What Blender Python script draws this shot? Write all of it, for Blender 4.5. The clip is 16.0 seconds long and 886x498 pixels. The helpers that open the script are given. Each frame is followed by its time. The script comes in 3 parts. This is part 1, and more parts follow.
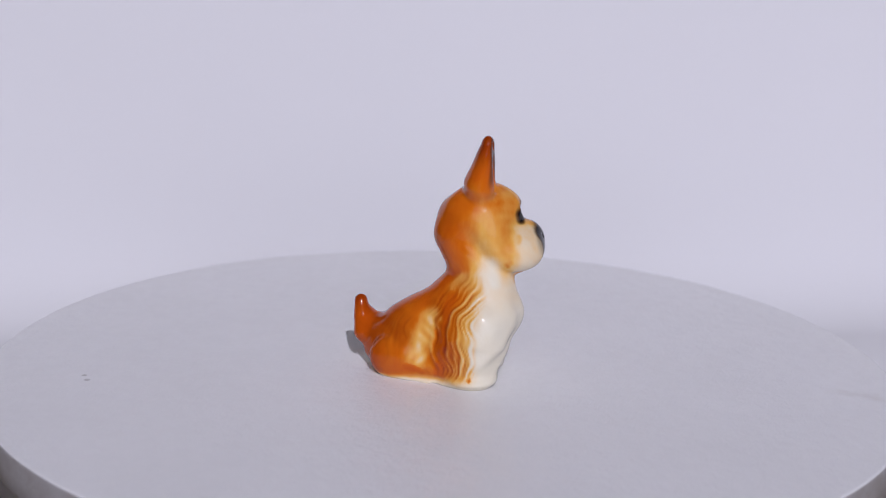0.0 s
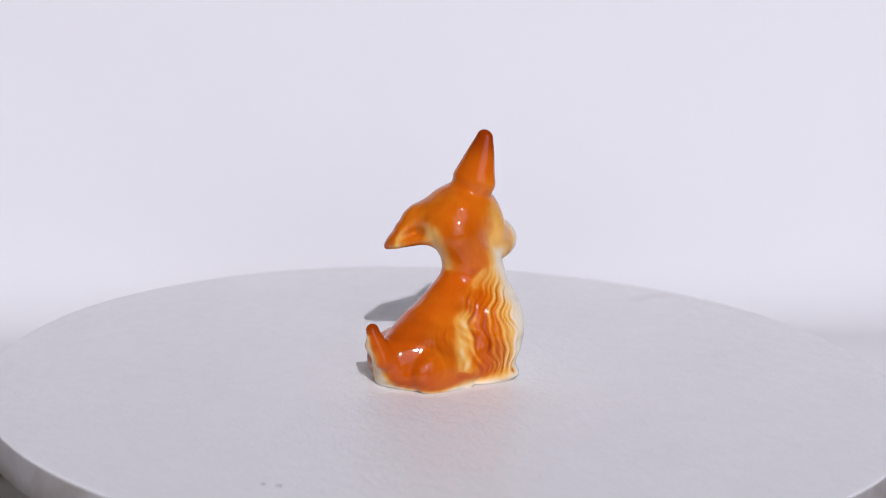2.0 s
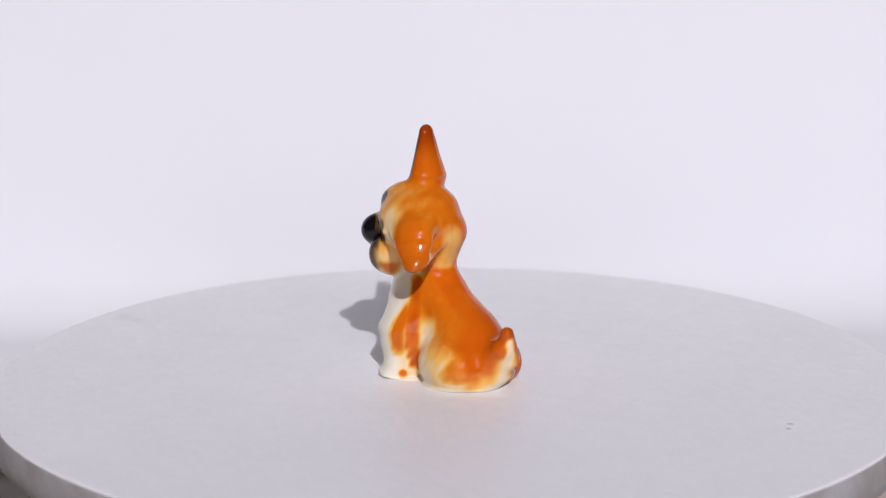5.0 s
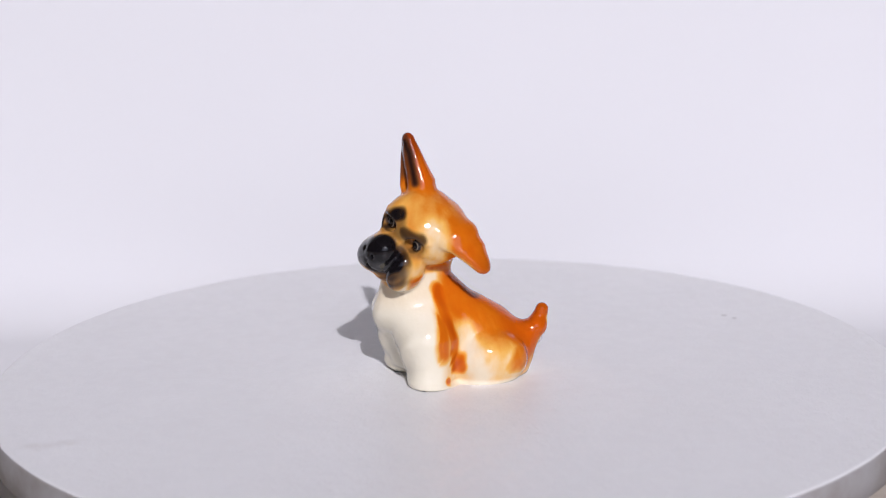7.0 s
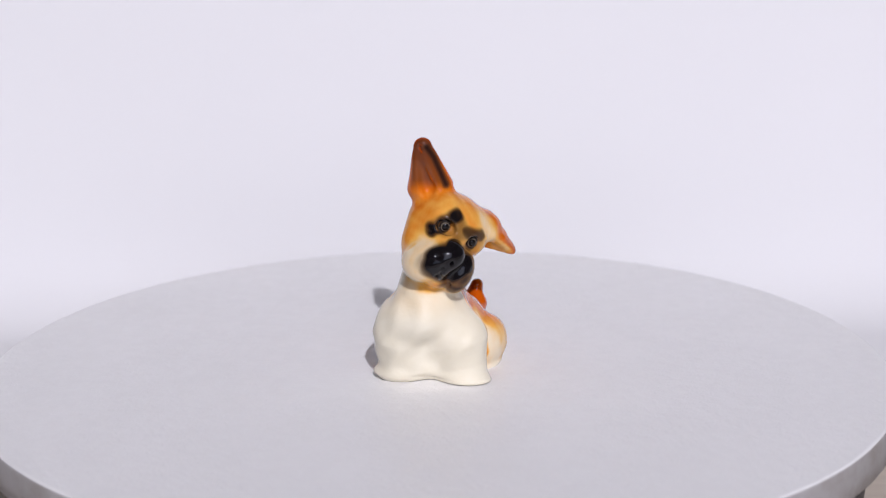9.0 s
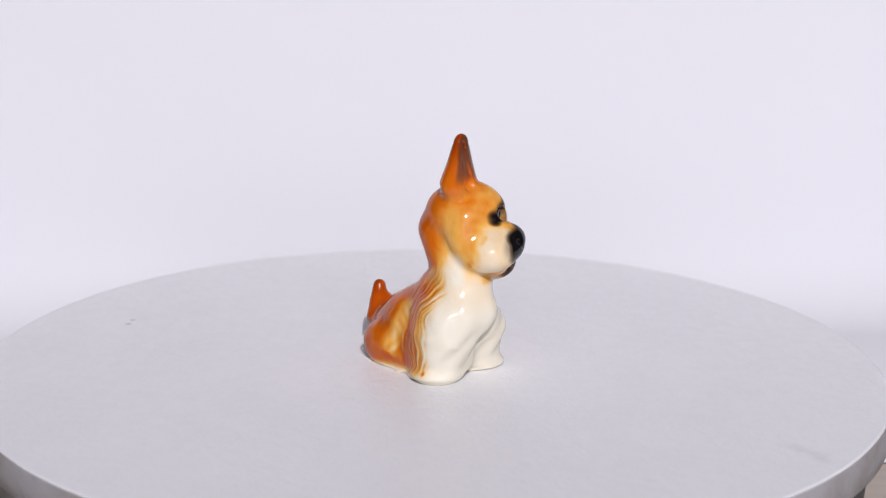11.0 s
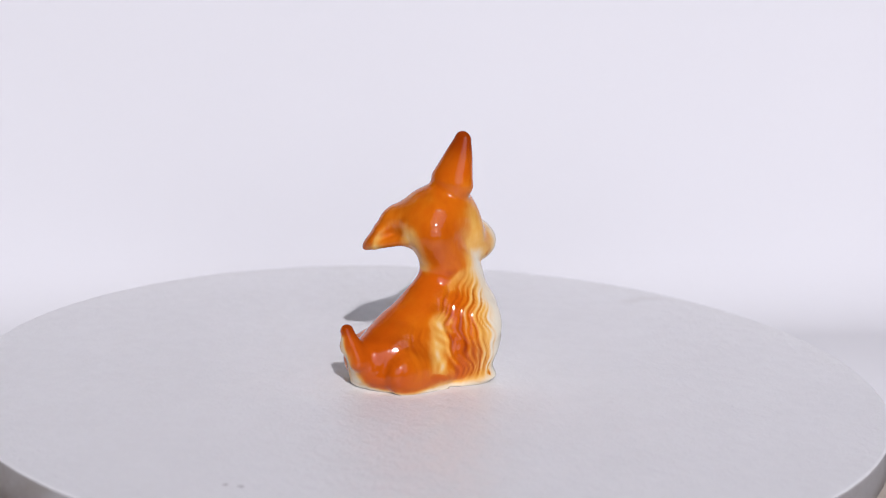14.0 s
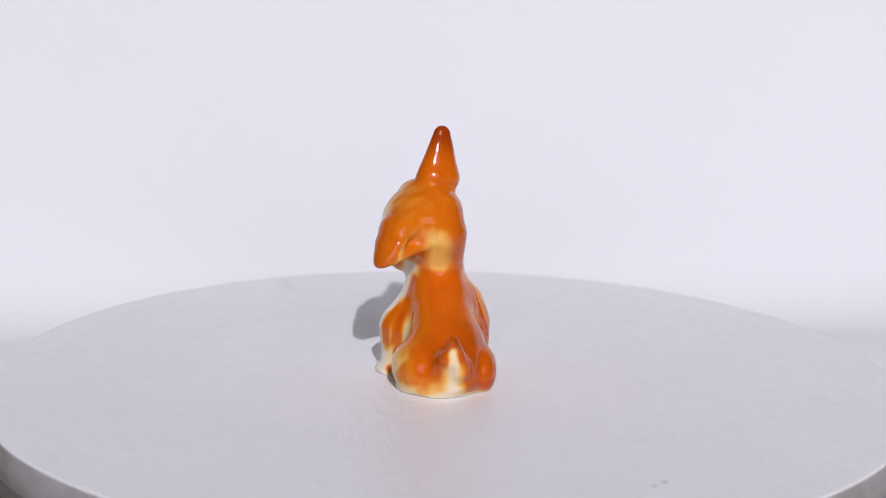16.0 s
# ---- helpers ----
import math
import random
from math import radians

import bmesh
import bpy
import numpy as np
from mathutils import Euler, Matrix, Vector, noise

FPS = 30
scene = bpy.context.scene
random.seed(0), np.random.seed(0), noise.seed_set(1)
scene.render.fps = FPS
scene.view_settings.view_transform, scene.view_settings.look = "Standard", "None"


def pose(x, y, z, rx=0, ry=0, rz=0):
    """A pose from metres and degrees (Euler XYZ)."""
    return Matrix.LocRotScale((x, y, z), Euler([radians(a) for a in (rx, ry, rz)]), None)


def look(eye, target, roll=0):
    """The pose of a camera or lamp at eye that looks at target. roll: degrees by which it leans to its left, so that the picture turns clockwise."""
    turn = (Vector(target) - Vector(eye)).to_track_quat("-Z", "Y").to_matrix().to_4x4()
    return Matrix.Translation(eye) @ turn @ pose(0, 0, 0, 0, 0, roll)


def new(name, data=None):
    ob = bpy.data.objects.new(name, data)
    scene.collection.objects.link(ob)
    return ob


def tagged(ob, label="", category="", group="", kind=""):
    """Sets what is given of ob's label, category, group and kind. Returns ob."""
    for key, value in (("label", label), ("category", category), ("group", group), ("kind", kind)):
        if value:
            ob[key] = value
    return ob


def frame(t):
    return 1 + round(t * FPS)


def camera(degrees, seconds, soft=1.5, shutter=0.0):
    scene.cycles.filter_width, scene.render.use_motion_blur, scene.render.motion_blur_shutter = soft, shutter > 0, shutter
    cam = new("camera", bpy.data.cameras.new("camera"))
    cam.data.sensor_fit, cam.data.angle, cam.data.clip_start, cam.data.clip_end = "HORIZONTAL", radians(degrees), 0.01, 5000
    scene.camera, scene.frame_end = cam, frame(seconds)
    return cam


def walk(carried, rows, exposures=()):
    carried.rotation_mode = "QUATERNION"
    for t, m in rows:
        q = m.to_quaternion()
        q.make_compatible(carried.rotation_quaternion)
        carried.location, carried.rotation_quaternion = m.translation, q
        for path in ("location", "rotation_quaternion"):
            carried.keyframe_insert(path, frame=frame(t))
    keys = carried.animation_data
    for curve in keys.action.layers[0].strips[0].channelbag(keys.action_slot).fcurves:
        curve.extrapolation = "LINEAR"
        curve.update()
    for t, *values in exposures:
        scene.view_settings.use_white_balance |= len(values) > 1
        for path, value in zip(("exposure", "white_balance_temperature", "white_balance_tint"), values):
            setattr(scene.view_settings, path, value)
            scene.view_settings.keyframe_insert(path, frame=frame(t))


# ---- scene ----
CM = 0.01

# ---------------------------------------------------------------- camera
cam = camera(18.67, 16.0, soft=1.1)
cam.data.dof.use_dof, cam.data.dof.focus_distance, cam.data.dof.aperture_fstop = True, 0.672, 15.0
EYE = (-0.0003, -0.6425, 0.2122)
AIM = look(EYE, (-0.0003, -0.6425 + 0.96384, 0.2122 - 0.2665), -0.64)
walk(cam, [(0.0, AIM), (16.0, AIM)],
     [(0.0, -0.30, 5700, 23), (0.5, -0.25, 5720, 22), (1.0, -0.15, 5760, 22), (1.5, -0.04, 5820, 21), (2.0, 0.04, 5880, 20),
      (3.0, 0.11, 5920, 20), (16.0, 0.10, 5920, 19)])

# ---------------------------------------------------------------- light
SUN_UP, SUN_SIDE = radians(36.5), radians(9.0)
TO_SUN = Vector((math.sin(SUN_SIDE) * math.cos(SUN_UP), -math.cos(SUN_SIDE) * math.cos(SUN_UP), math.sin(SUN_UP)))
world = bpy.data.worlds.new("sky")
scene.world = world
world.use_nodes = True
wn = world.node_tree.nodes
sky = wn.new("ShaderNodeTexSky")
sky.sky_type, sky.sun_disc = "NISHITA", False
sky.sun_elevation, sky.sun_rotation = SUN_UP, math.pi - SUN_SIDE
wn["Background"].inputs["Strength"].default_value = 0.12
world.node_tree.links.new(sky.outputs[0], wn["Background"].inputs["Color"])
sun = new("sun", bpy.data.lights.new("sun", "SUN"))
sun.data.energy, sun.data.angle, sun.data.color = 2.68, radians(0.9), (1.0, 0.97, 0.92)
sun.matrix_world = look(TO_SUN * 3, (0, 0, 0))


# ---------------------------------------------------------------- materials
class Nodes:
    """A short way to write node materials."""

    def __init__(self, name):
        self.m = bpy.data.materials.new(name)
        self.m.use_nodes = True
        self.t = self.m.node_tree
        self.b = self.t.nodes["Principled BSDF"]

    def n(self, kind, **ins):
        x = self.t.nodes.new(kind)
        for k, v in ins.items():
            self.put(x, k.replace("_", " "), v)
        return x

    def put(self, node, key, v):
        sock = node.inputs[int(key)] if key.strip().isdigit() else node.inputs[key]
        if isinstance(v, bpy.types.NodeSocket):
            self.t.links.new(v, sock)
        else:
            sock.default_value = v

    def mix(self, fac, a, b):
        x = self.t.nodes.new("ShaderNodeMix")
        x.data_type = "RGBA"
        for i, v in ((0, fac), (6, a), (7, b)):
            if isinstance(v, bpy.types.NodeSocket):
                self.t.links.new(v, x.inputs[i])
            else:
                x.inputs[i].default_value = v if i == 0 else (*v, 1)
        return x.outputs[2]

    def math(self, op, a, b=0.0, clamp=False):
        x = self.t.nodes.new("ShaderNodeMath")
        x.operation, x.use_clamp = op, clamp
        for i, v in ((0, a), (1, b)):
            if isinstance(v, bpy.types.NodeSocket):
                self.t.links.new(v, x.inputs[i])
            else:
                x.inputs[i].default_value = v
        return x.outputs[0]

    def noise(self, scale, detail=3.0, rough=0.5, vec=None):
        x = self.n("ShaderNodeTexNoise", Scale=scale, Detail=detail, Roughness=rough)
        if vec is not None:
            self.put(x, "Vector", vec)
        return x.outputs["Fac"]

    def coord(self):
        return self.n("ShaderNodeTexCoord").outputs["Object"]

    def stretched(self, vec, s):
        x = self.n("ShaderNodeMapping", Scale=s)
        self.put(x, "Vector", vec)
        return x.outputs[0]

    def step(self, v, lo, hi, a=0.0, b=1.0):
        x = self.n("ShaderNodeMapRange")
        x.interpolation_type = "SMOOTHSTEP"
        for i, q in enumerate((v, lo, hi, a, b)):
            if isinstance(q, bpy.types.NodeSocket):
                self.t.links.new(q, x.inputs[i])
            else:
                x.inputs[i].default_value = q
        return x.outputs[0]

    def near(self, vec, place):
        x = self.n("ShaderNodeVectorMath")
        x.operation = "DISTANCE"
        self.t.links.new(vec, x.inputs[0])
        x.inputs[1].default_value = place
        return x.outputs["Value"]

    def bump(self, height, strength, distance):
        x = self.n("ShaderNodeBump", Strength=strength, Distance=distance, Height=height)
        return x.outputs[0]

    def done(self, **ins):
        for k, v in ins.items():
            self.put(self.b, k.replace("_", " "), v)
        return self.m


def paper_material():
    q = Nodes("backdrop paper")
    c = q.coord()
    v = q.noise(9.0, 2.0, 0.5, c)
    f = q.noise(700.0, 2.0, 0.5, c)
    col = q.mix(v, (0.66, 0.655, 0.66), (0.695, 0.69, 0.695))
    return q.done(Base_Color=col, Roughness=0.8, Normal=q.bump(f, 0.06, 0.0004))


def disc_material():
    q = Nodes("white painted board")
    c = q.coord()
    blot = q.noise(28.0, 4.0, 0.6, c)
    fine = q.noise(900.0, 3.0, 0.6, c)
    cell = q.noise(260.0, 4.0, 0.65, c)
    col = q.mix(blot, (0.775, 0.77, 0.765), (0.835, 0.83, 0.825))
    # a rubbed brown smear near the rim and a few grains of dirt
    wob = q.noise(120.0, 3.0, 0.6, c)
    x = q.n("ShaderNodeVectorMath")
    x.operation = "MULTIPLY_ADD"
    q.t.links.new(c, x.inputs[0])
    x.inputs[1].default_value, x.inputs[2].default_value = (1.0, 0.36, 1.0), (0.0, -0.0633, 0.0)
    smear = q.step(q.math("ADD", q.near(x.outputs[0], (0.0325, -0.0989, 0.0)), q.math("MULTIPLY", wob, 0.008)), 0.0075, 0.003)
    col = q.mix(q.math("MULTIPLY", smear, 0.20), col, (0.30, 0.22, 0.14))
    for px, py, r in ((-0.0355, 0.0820, 0.0005), (-0.0383, 0.0798, 0.0006), (-0.0268, 0.0557, 0.0004), (-0.0394, -0.1108, 0.0012)):
        col = q.mix(q.step(q.near(c, (px, py, 0.001)), r * 1.8, r * 0.8), col, (0.52, 0.50, 0.49))
    rough = q.step(cell, 0.35, 0.7, 0.28, 0.55)
    h = q.math("ADD", q.math("MULTIPLY", cell, 0.8), q.math("MULTIPLY", fine, 0.35))
    return q.done(Base_Color=col, Roughness=rough, Normal=q.bump(h, 0.65, 0.0008))


def rim_material():
    q = Nodes("cut board edge")
    c = q.coord()
    a = q.noise(60.0, 4.0, 0.6, c)
    b = q.noise(420.0, 3.0, 0.6, c)
    col = q.mix(q.step(a, 0.35, 0.7), (0.38, 0.37, 0.37), (0.29, 0.27, 0.25))
    return q.done(Base_Color=col, Roughness=0.75, Normal=q.bump(b, 0.5, 0.0008))


def dark_material():
    q = Nodes("black plastic")
    v = q.noise(300.0, 3.0, 0.5, q.coord())
    return q.done(Base_Color=q.mix(v, (0.012, 0.011, 0.012), (0.025, 0.022, 0.022)), Roughness=0.5)


def table_material():
    q = Nodes("pale table board")
    c = q.coord()
    g = q.noise(30.0, 4.0, 0.6, q.stretched(c, (1.0, 9.0, 1.0)))
    return q.done(Base_Color=q.mix(g, (0.42, 0.36, 0.29), (0.55, 0.48, 0.40)), Roughness=0.6)


def wall_material():
    q = Nodes("matt wall paint")
    c = q.coord()
    return q.done(Base_Color=q.mix(q.noise(5.0, 5.0, 0.6, c), (0.40, 0.39, 0.38), (0.46, 0.45, 0.44)), Roughness=0.9, Normal=q.bump(q.noise(160.0, 3.0, 0.5, c), 0.1, 0.002))


def floor_material():
    q = Nodes("brown boards")
    c = q.coord()
    return q.done(Base_Color=q.mix(q.noise(14.0, 5.0, 0.6, q.stretched(c, (1.0, 8.0, 1.0))), (0.16, 0.10, 0.06), (0.26, 0.17, 0.10)), Roughness=0.5)


HEAD_F = np.array((0.5708, -0.8211, 0.0))
EYE_L, EYE_R = Vector((1.325, -0.891, 3.667)) * CM, Vector((0.84, -1.403, 4.159)) * CM


def glaze_material():
    q = Nodes("glazed painted porcelain")
    c = q.coord()
    at = q.n("ShaderNodeAttribute")
    at.attribute_name = "paint"
    sep = q.n("ShaderNodeSeparateColor")
    q.t.links.new(at.outputs["Color"], sep.inputs[0])
    orange, deep, black = sep.outputs[0], sep.outputs[1], sep.outputs[2]
    mott = q.noise(170.0, 4.0, 0.6, c)
    brush = q.noise(420.0, 4.0, 0.6, q.stretched(c, (1.0, 1.0, 0.35)))
    cream = q.mix(mott, (0.76, 0.69, 0.52), (0.82, 0.775, 0.64))
    wash = q.noise(75.0, 4.0, 0.6, c)
    var = q.math("ADD", q.math("MULTIPLY", q.math("SUBTRACT", brush, 0.5), 0.26), q.math("MULTIPLY", q.math("SUBTRACT", wash, 0.50), 0.42))
    amount = q.step(orange, 0.0, 0.35)
    o = q.math("ADD", orange, q.math("MULTIPLY", var, amount), True)
    col = q.mix(q.step(o, 0.0, 0.45), cream, (0.80, 0.45, 0.09))
    col = q.mix(q.step(o, 0.28, 0.80), col, (0.64, 0.165, 0.002))
    col = q.mix(q.step(o, 0.60, 1.05), col, (0.55, 0.092, 0.0003))
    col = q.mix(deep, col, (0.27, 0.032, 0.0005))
    col = q.mix(q.step(black, 0.05, 0.6, 0.0, 0.85), col, (0.060, 0.030, 0.014))
    col = q.mix(q.step(black, 0.45, 0.9), col, (0.006, 0.005, 0.006))
    for e in (EYE_L, EYE_R):
        d = q.math("ADD", q.near(c, e + Vector(HEAD_F) * 0.183 * CM), q.math("MULTIPLY", q.math("SUBTRACT", mott, 0.5), 0.0004))
        col = q.mix(q.step(d, 0.0022, 0.0017), col, (0.020, 0.014, 0.011))
        col = q.mix(q.step(d, 0.00138, 0.00118), col, (0.19, 0.155, 0.115))
        col = q.mix(q.step(d, 0.00120, 0.00095), col, (0.005, 0.004, 0.004))
    return q.done(Base_Color=col, Roughness=0.06, IOR=1.50, Specular_IOR_Level=0.38, Normal=q.bump(q.math("ADD", q.noise(420.0, 2.0, 0.5, c), q.math("MULTIPLY", q.noise(1100.0, 1.0, 0.5, c), 0.30)), 0.11, 0.001))


PAPER, BOARD, RIM, BLACK, TABLE, WALL, FLOOR, GLAZE = (paper_material(), disc_material(), rim_material(), dark_material(),
                                                  table_material(), wall_material(), floor_material(), glaze_material())


# ---------------------------------------------------------------- mesh helpers
def finish(name, bm, material, smooth=True):
    me = bpy.data.meshes.new(name)
    bmesh.ops.recalc_face_normals(bm, faces=bm.faces)
    bm.to_mesh(me)
    bm.free()
    for p in me.polygons:
        p.use_smooth = smooth
    for m in material if isinstance(material, (list, tuple)) else (material,):
        me.materials.append(m)
    return new(name, me)


def part(name, bm, material, parent, label="", smooth=True):
    ob = finish(name, bm, material, smooth)
    ob.parent = parent
    return tagged(ob, label)


def lathe(profile, steps=192, wobble=0.0):
    """A turned body from (radius, height) pairs; wobble: how uneven its outline is."""
    bm = bmesh.new()
    rings = []
    for r, z in profile:
        if r < 1e-6:
            rings.append([bm.verts.new((0, 0, z))])
            continue
        ring = []
        for k in range(steps):
            a = 2 * math.pi * k / steps
            q = r * (1 + wobble * (noise.noise((3 * math.cos(a), 3 * math.sin(a), 9 * z)) + 0.5 * noise.noise((11 * math.cos(a), 11 * math.sin(a), 1.0))))
            ring.append(bm.verts.new((q * math.cos(a), q * math.sin(a), z)))
        rings.append(ring)
    for a, b in zip(rings, rings[1:]):
        for k in range(steps):
            j = (k + 1) % steps
            if len(a) == 1 and len(b) > 1:
                bm.faces.new((a[0], b[k], b[j]))
            elif len(b) == 1 and len(a) > 1:
                bm.faces.new((a[k], b[0], a[j]))
            elif len(a) > 1:
                bm.faces.new((a[k], b[k], b[j], a[j]))
    return bm


# ---------------------------------------------------------------- the setting
TABLE_Z = -0.031


def build_backdrop():
    """A sheet that lies on the table and sweeps up behind."""
    bm = bmesh.new()
    prof = [(0.02, 0.0), (0.130, 0.0)]
    y, z, r, lean = 0.130, 0.0, 0.030, 68
    for k in range(1, 13):
        a = radians(lean * k / 12)
        prof.append((y + r * math.sin(a), r * (1 - math.cos(a))))
    y, z = prof[-1]
    for k in range(1, 41):
        a = radians(min(lean + 0.9 * k, 86))
        y, z = y + 0.012 * math.cos(a), z + 0.012 * math.sin(a)
        prof.append((y, z))
    cols = []
    for i in range(61):
        x = -0.6 + 1.2 * i / 60
        cols.append([bm.verts.new((x, py + (0.40 * x * x + 0.002 * noise.noise((x * 5, pz * 5, 0))) * min(1, pz / 0.06), TABLE_Z + 0.0008 + pz)) for py, pz in prof])
    for a, b in zip(cols, cols[1:]):
        for k in range(len(prof) - 1):
            bm.faces.new((a[k], b[k], b[k + 1], a[k + 1]))
    ob = finish("backdrop", bm, PAPER)
    mod = ob.modifiers.new("thick", "SOLIDIFY")
    mod.thickness, mod.offset = 0.0006, -1
    return tagged(ob, "white paper sheet swept up behind the turntable", "backdrop", kind="structure")


def build_table():
    bm = bmesh.new()
    bmesh.ops.create_cube(bm, size=1, matrix=Matrix.Translation((0, 0, TABLE_Z - 0.015)) @ Matrix.Diagonal((2.0, 1.6, 0.03, 1)))
    bmesh.ops.bevel(bm, geom=bm.edges[:], offset=0.003, segments=2, affect="EDGES")
    table = tagged(new("table"), "pale wooden table under the turntable", "table")
    part("tabletop", bm, TABLE, table, smooth=False)
    for x in (-0.92, 0.92):
        for y in (-0.72, 0.72):
            bm = bmesh.new()
            bmesh.ops.create_cube(bm, size=1, matrix=Matrix.Translation((x, y, TABLE_Z - 0.03 - 0.36)) @ Matrix.Diagonal((0.06, 0.06, 0.72, 1)))
            bmesh.ops.bevel(bm, geom=bm.edges[:], offset=0.004, segments=2, affect="EDGES")
            part("leg", bm, TABLE, table, smooth=False)


def slab(bm, lo, hi):
    """A box from corner to corner, added to a mesh."""
    c, d = [(p + q) / 2 for p, q in zip(lo, hi)], [q - p for p, q in zip(lo, hi)]
    bmesh.ops.create_cube(bm, size=1, matrix=Matrix.Translation(c) @ Matrix.Diagonal((*d, 1)))


def build_room():
    """Plain walls that close the place, with the opening behind the camera through which the sun comes in."""
    f, c = TABLE_Z - 0.75, 1.85
    wx, y0, y1, t = 1.9, -1.75, 1.6, 0.12
    x0, x1, z0, z1 = -0.55, 1.15, 0.30, 1.72
    bm = bmesh.new()
    slab(bm, (-wx - t, y0 - t, f), (x0, y0, c))
    slab(bm, (x1, y0 - t, f), (wx + t, y0, c))
    slab(bm, (x0, y0 - t, f), (x1, y0, z0))
    slab(bm, (x0, y0 - t, z1), (x1, y0, c))
    tagged(finish("wall_south", bm, WALL, False), "plain wall with a wide window opening", "wall", kind="structure")
    for name, lo, hi in (("wall_north", (-wx - t, y1, f), (wx + t, y1 + t, c)), ("wall_west", (-wx - t, y0, f), (-wx, y1, c)), ("wall_east", (wx, y0, f), (wx + t, y1, c))):
        bm = bmesh.new()
        slab(bm, lo, hi)
        tagged(finish(name, bm, WALL, False), "plain matt wall", "wall", kind="structure")
    bm = bmesh.new()
    slab(bm, (-wx - t, y0 - t, c), (wx + t, y1 + t, c + 0.12))
    tagged(finish("ceiling", bm, WALL, False), "plain matt ceiling", "ceiling", kind="structure")
    bm = bmesh.new()
    slab(bm, (-wx - t, y0 - t, f - 0.12), (wx + t, y1 + t, f))
    tagged(finish("floor", bm, FLOOR, False), "plain brown floor", "floor", kind="structure")


# ---------------------------------------------------------------- turntable
DISC_R, DISC_T, DOME = 0.1153, 0.0100, 0.0026


def build_turntable():
    table = tagged(new("turntable"), "round white display turntable on a black base", "turntable")
    table.location = (0, 0, 0)
    base = lathe([(0, TABLE_Z), (0.100, TABLE_Z), (0.104, TABLE_Z + 0.002), (0.1055, -0.0165), (0.104, -0.0148), (0.03, -0.0142), (0, -0.0142)])
    part("base", base, BLACK, table, "black plastic base")
    hub = lathe([(0, -0.0142), (0.030, -0.0142), (0.028, -0.0098), (0, -0.0098)], 64)
    part("hub", hub, BLACK, table)
    prof = [(0, DOME)]
    for k in range(1, 25):
        r = (DISC_R - 0.0008) * (1 - (1 - k / 24) ** 2)
        prof.append((r, DOME * (1 - (r / DISC_R) ** 2)))
    prof += [(DISC_R - 0.0006, -0.00005), (DISC_R - 0.0002, -0.0004), (DISC_R, -0.0012), (DISC_R + 0.0002, -DISC_T * 0.5), (DISC_R - 0.0002, -DISC_T + 0.0008), (DISC_R - 0.001, -DISC_T), (0, -DISC_T)]
    bm = lathe(prof, 256, 0.0022)
    bm.verts.ensure_lookup_table()
    for f in bm.faces:
        if sum(v.co.z for v in f.verts) / len(f.verts) < -0.0003:
            f.material_index = 1
    disc = part("disc", bm, (BOARD, RIM), table, "white painted round board with a rough cut edge")
    return disc


# ---------------------------------------------------------------- the figurine, in centimetres while it is shaped
def unit(v):
    v = np.asarray(v, float)
    return v / np.linalg.norm(v)


HEAD_L = unit((0.735, 0.503, -0.454))
HEAD_U = np.cross(HEAD_F, HEAD_L)
HEAD_U = unit(HEAD_U if HEAD_U[2] > 0 else -HEAD_U)
HEAD_C = np.array((0.22, -0.62, 3.68))


def head_point(f, l, u):
    return HEAD_C + HEAD_F * f + HEAD_L * l + HEAD_U * u


def blob(p, c, r, axes=None):
    """Distance to an ellipsoid."""
    d = p - np.asarray(c, float)
    if axes is not None:
        d = d @ np.stack(axes, 1)
    r = np.asarray(r, float)
    k0 = np.linalg.norm(d / r, axis=-1)
    k1 = np.linalg.norm(d / (r * r), axis=-1)
    return k0 * (k0 - 1) / np.maximum(k1, 1e-6)


def limb(p, a, b, ra, rb, flat=None, amount=1.0):
    """Distance to a tapered limb; flat: a direction in which it is thinner, by amount."""
    a, b = np.asarray(a, float), np.asarray(b, float)
    ax = b - a
    h = np.clip(((p - a) @ ax) / (ax @ ax), 0, 1)
    d = p - (a + h[..., None] * ax)
    if flat is not None:
        n = unit(flat)
        d = d + np.multiply.outer(d @ n, n) * (1 / amount - 1)
    return np.linalg.norm(d, axis=-1) - (ra + (rb - ra) * h)


def join(a, b, k):
    h = np.clip(0.5 + 0.5 * (b - a) / k, 0, 1)
    return b + (a - b) * h - k * h * (1 - h)


def carve(a, b, k):
    return -join(-a, b, k)


def soft(x, lo, hi):
    t = np.clip((x - lo) / (hi - lo), 0, 1)
    return t * t * (3 - 2 * t)


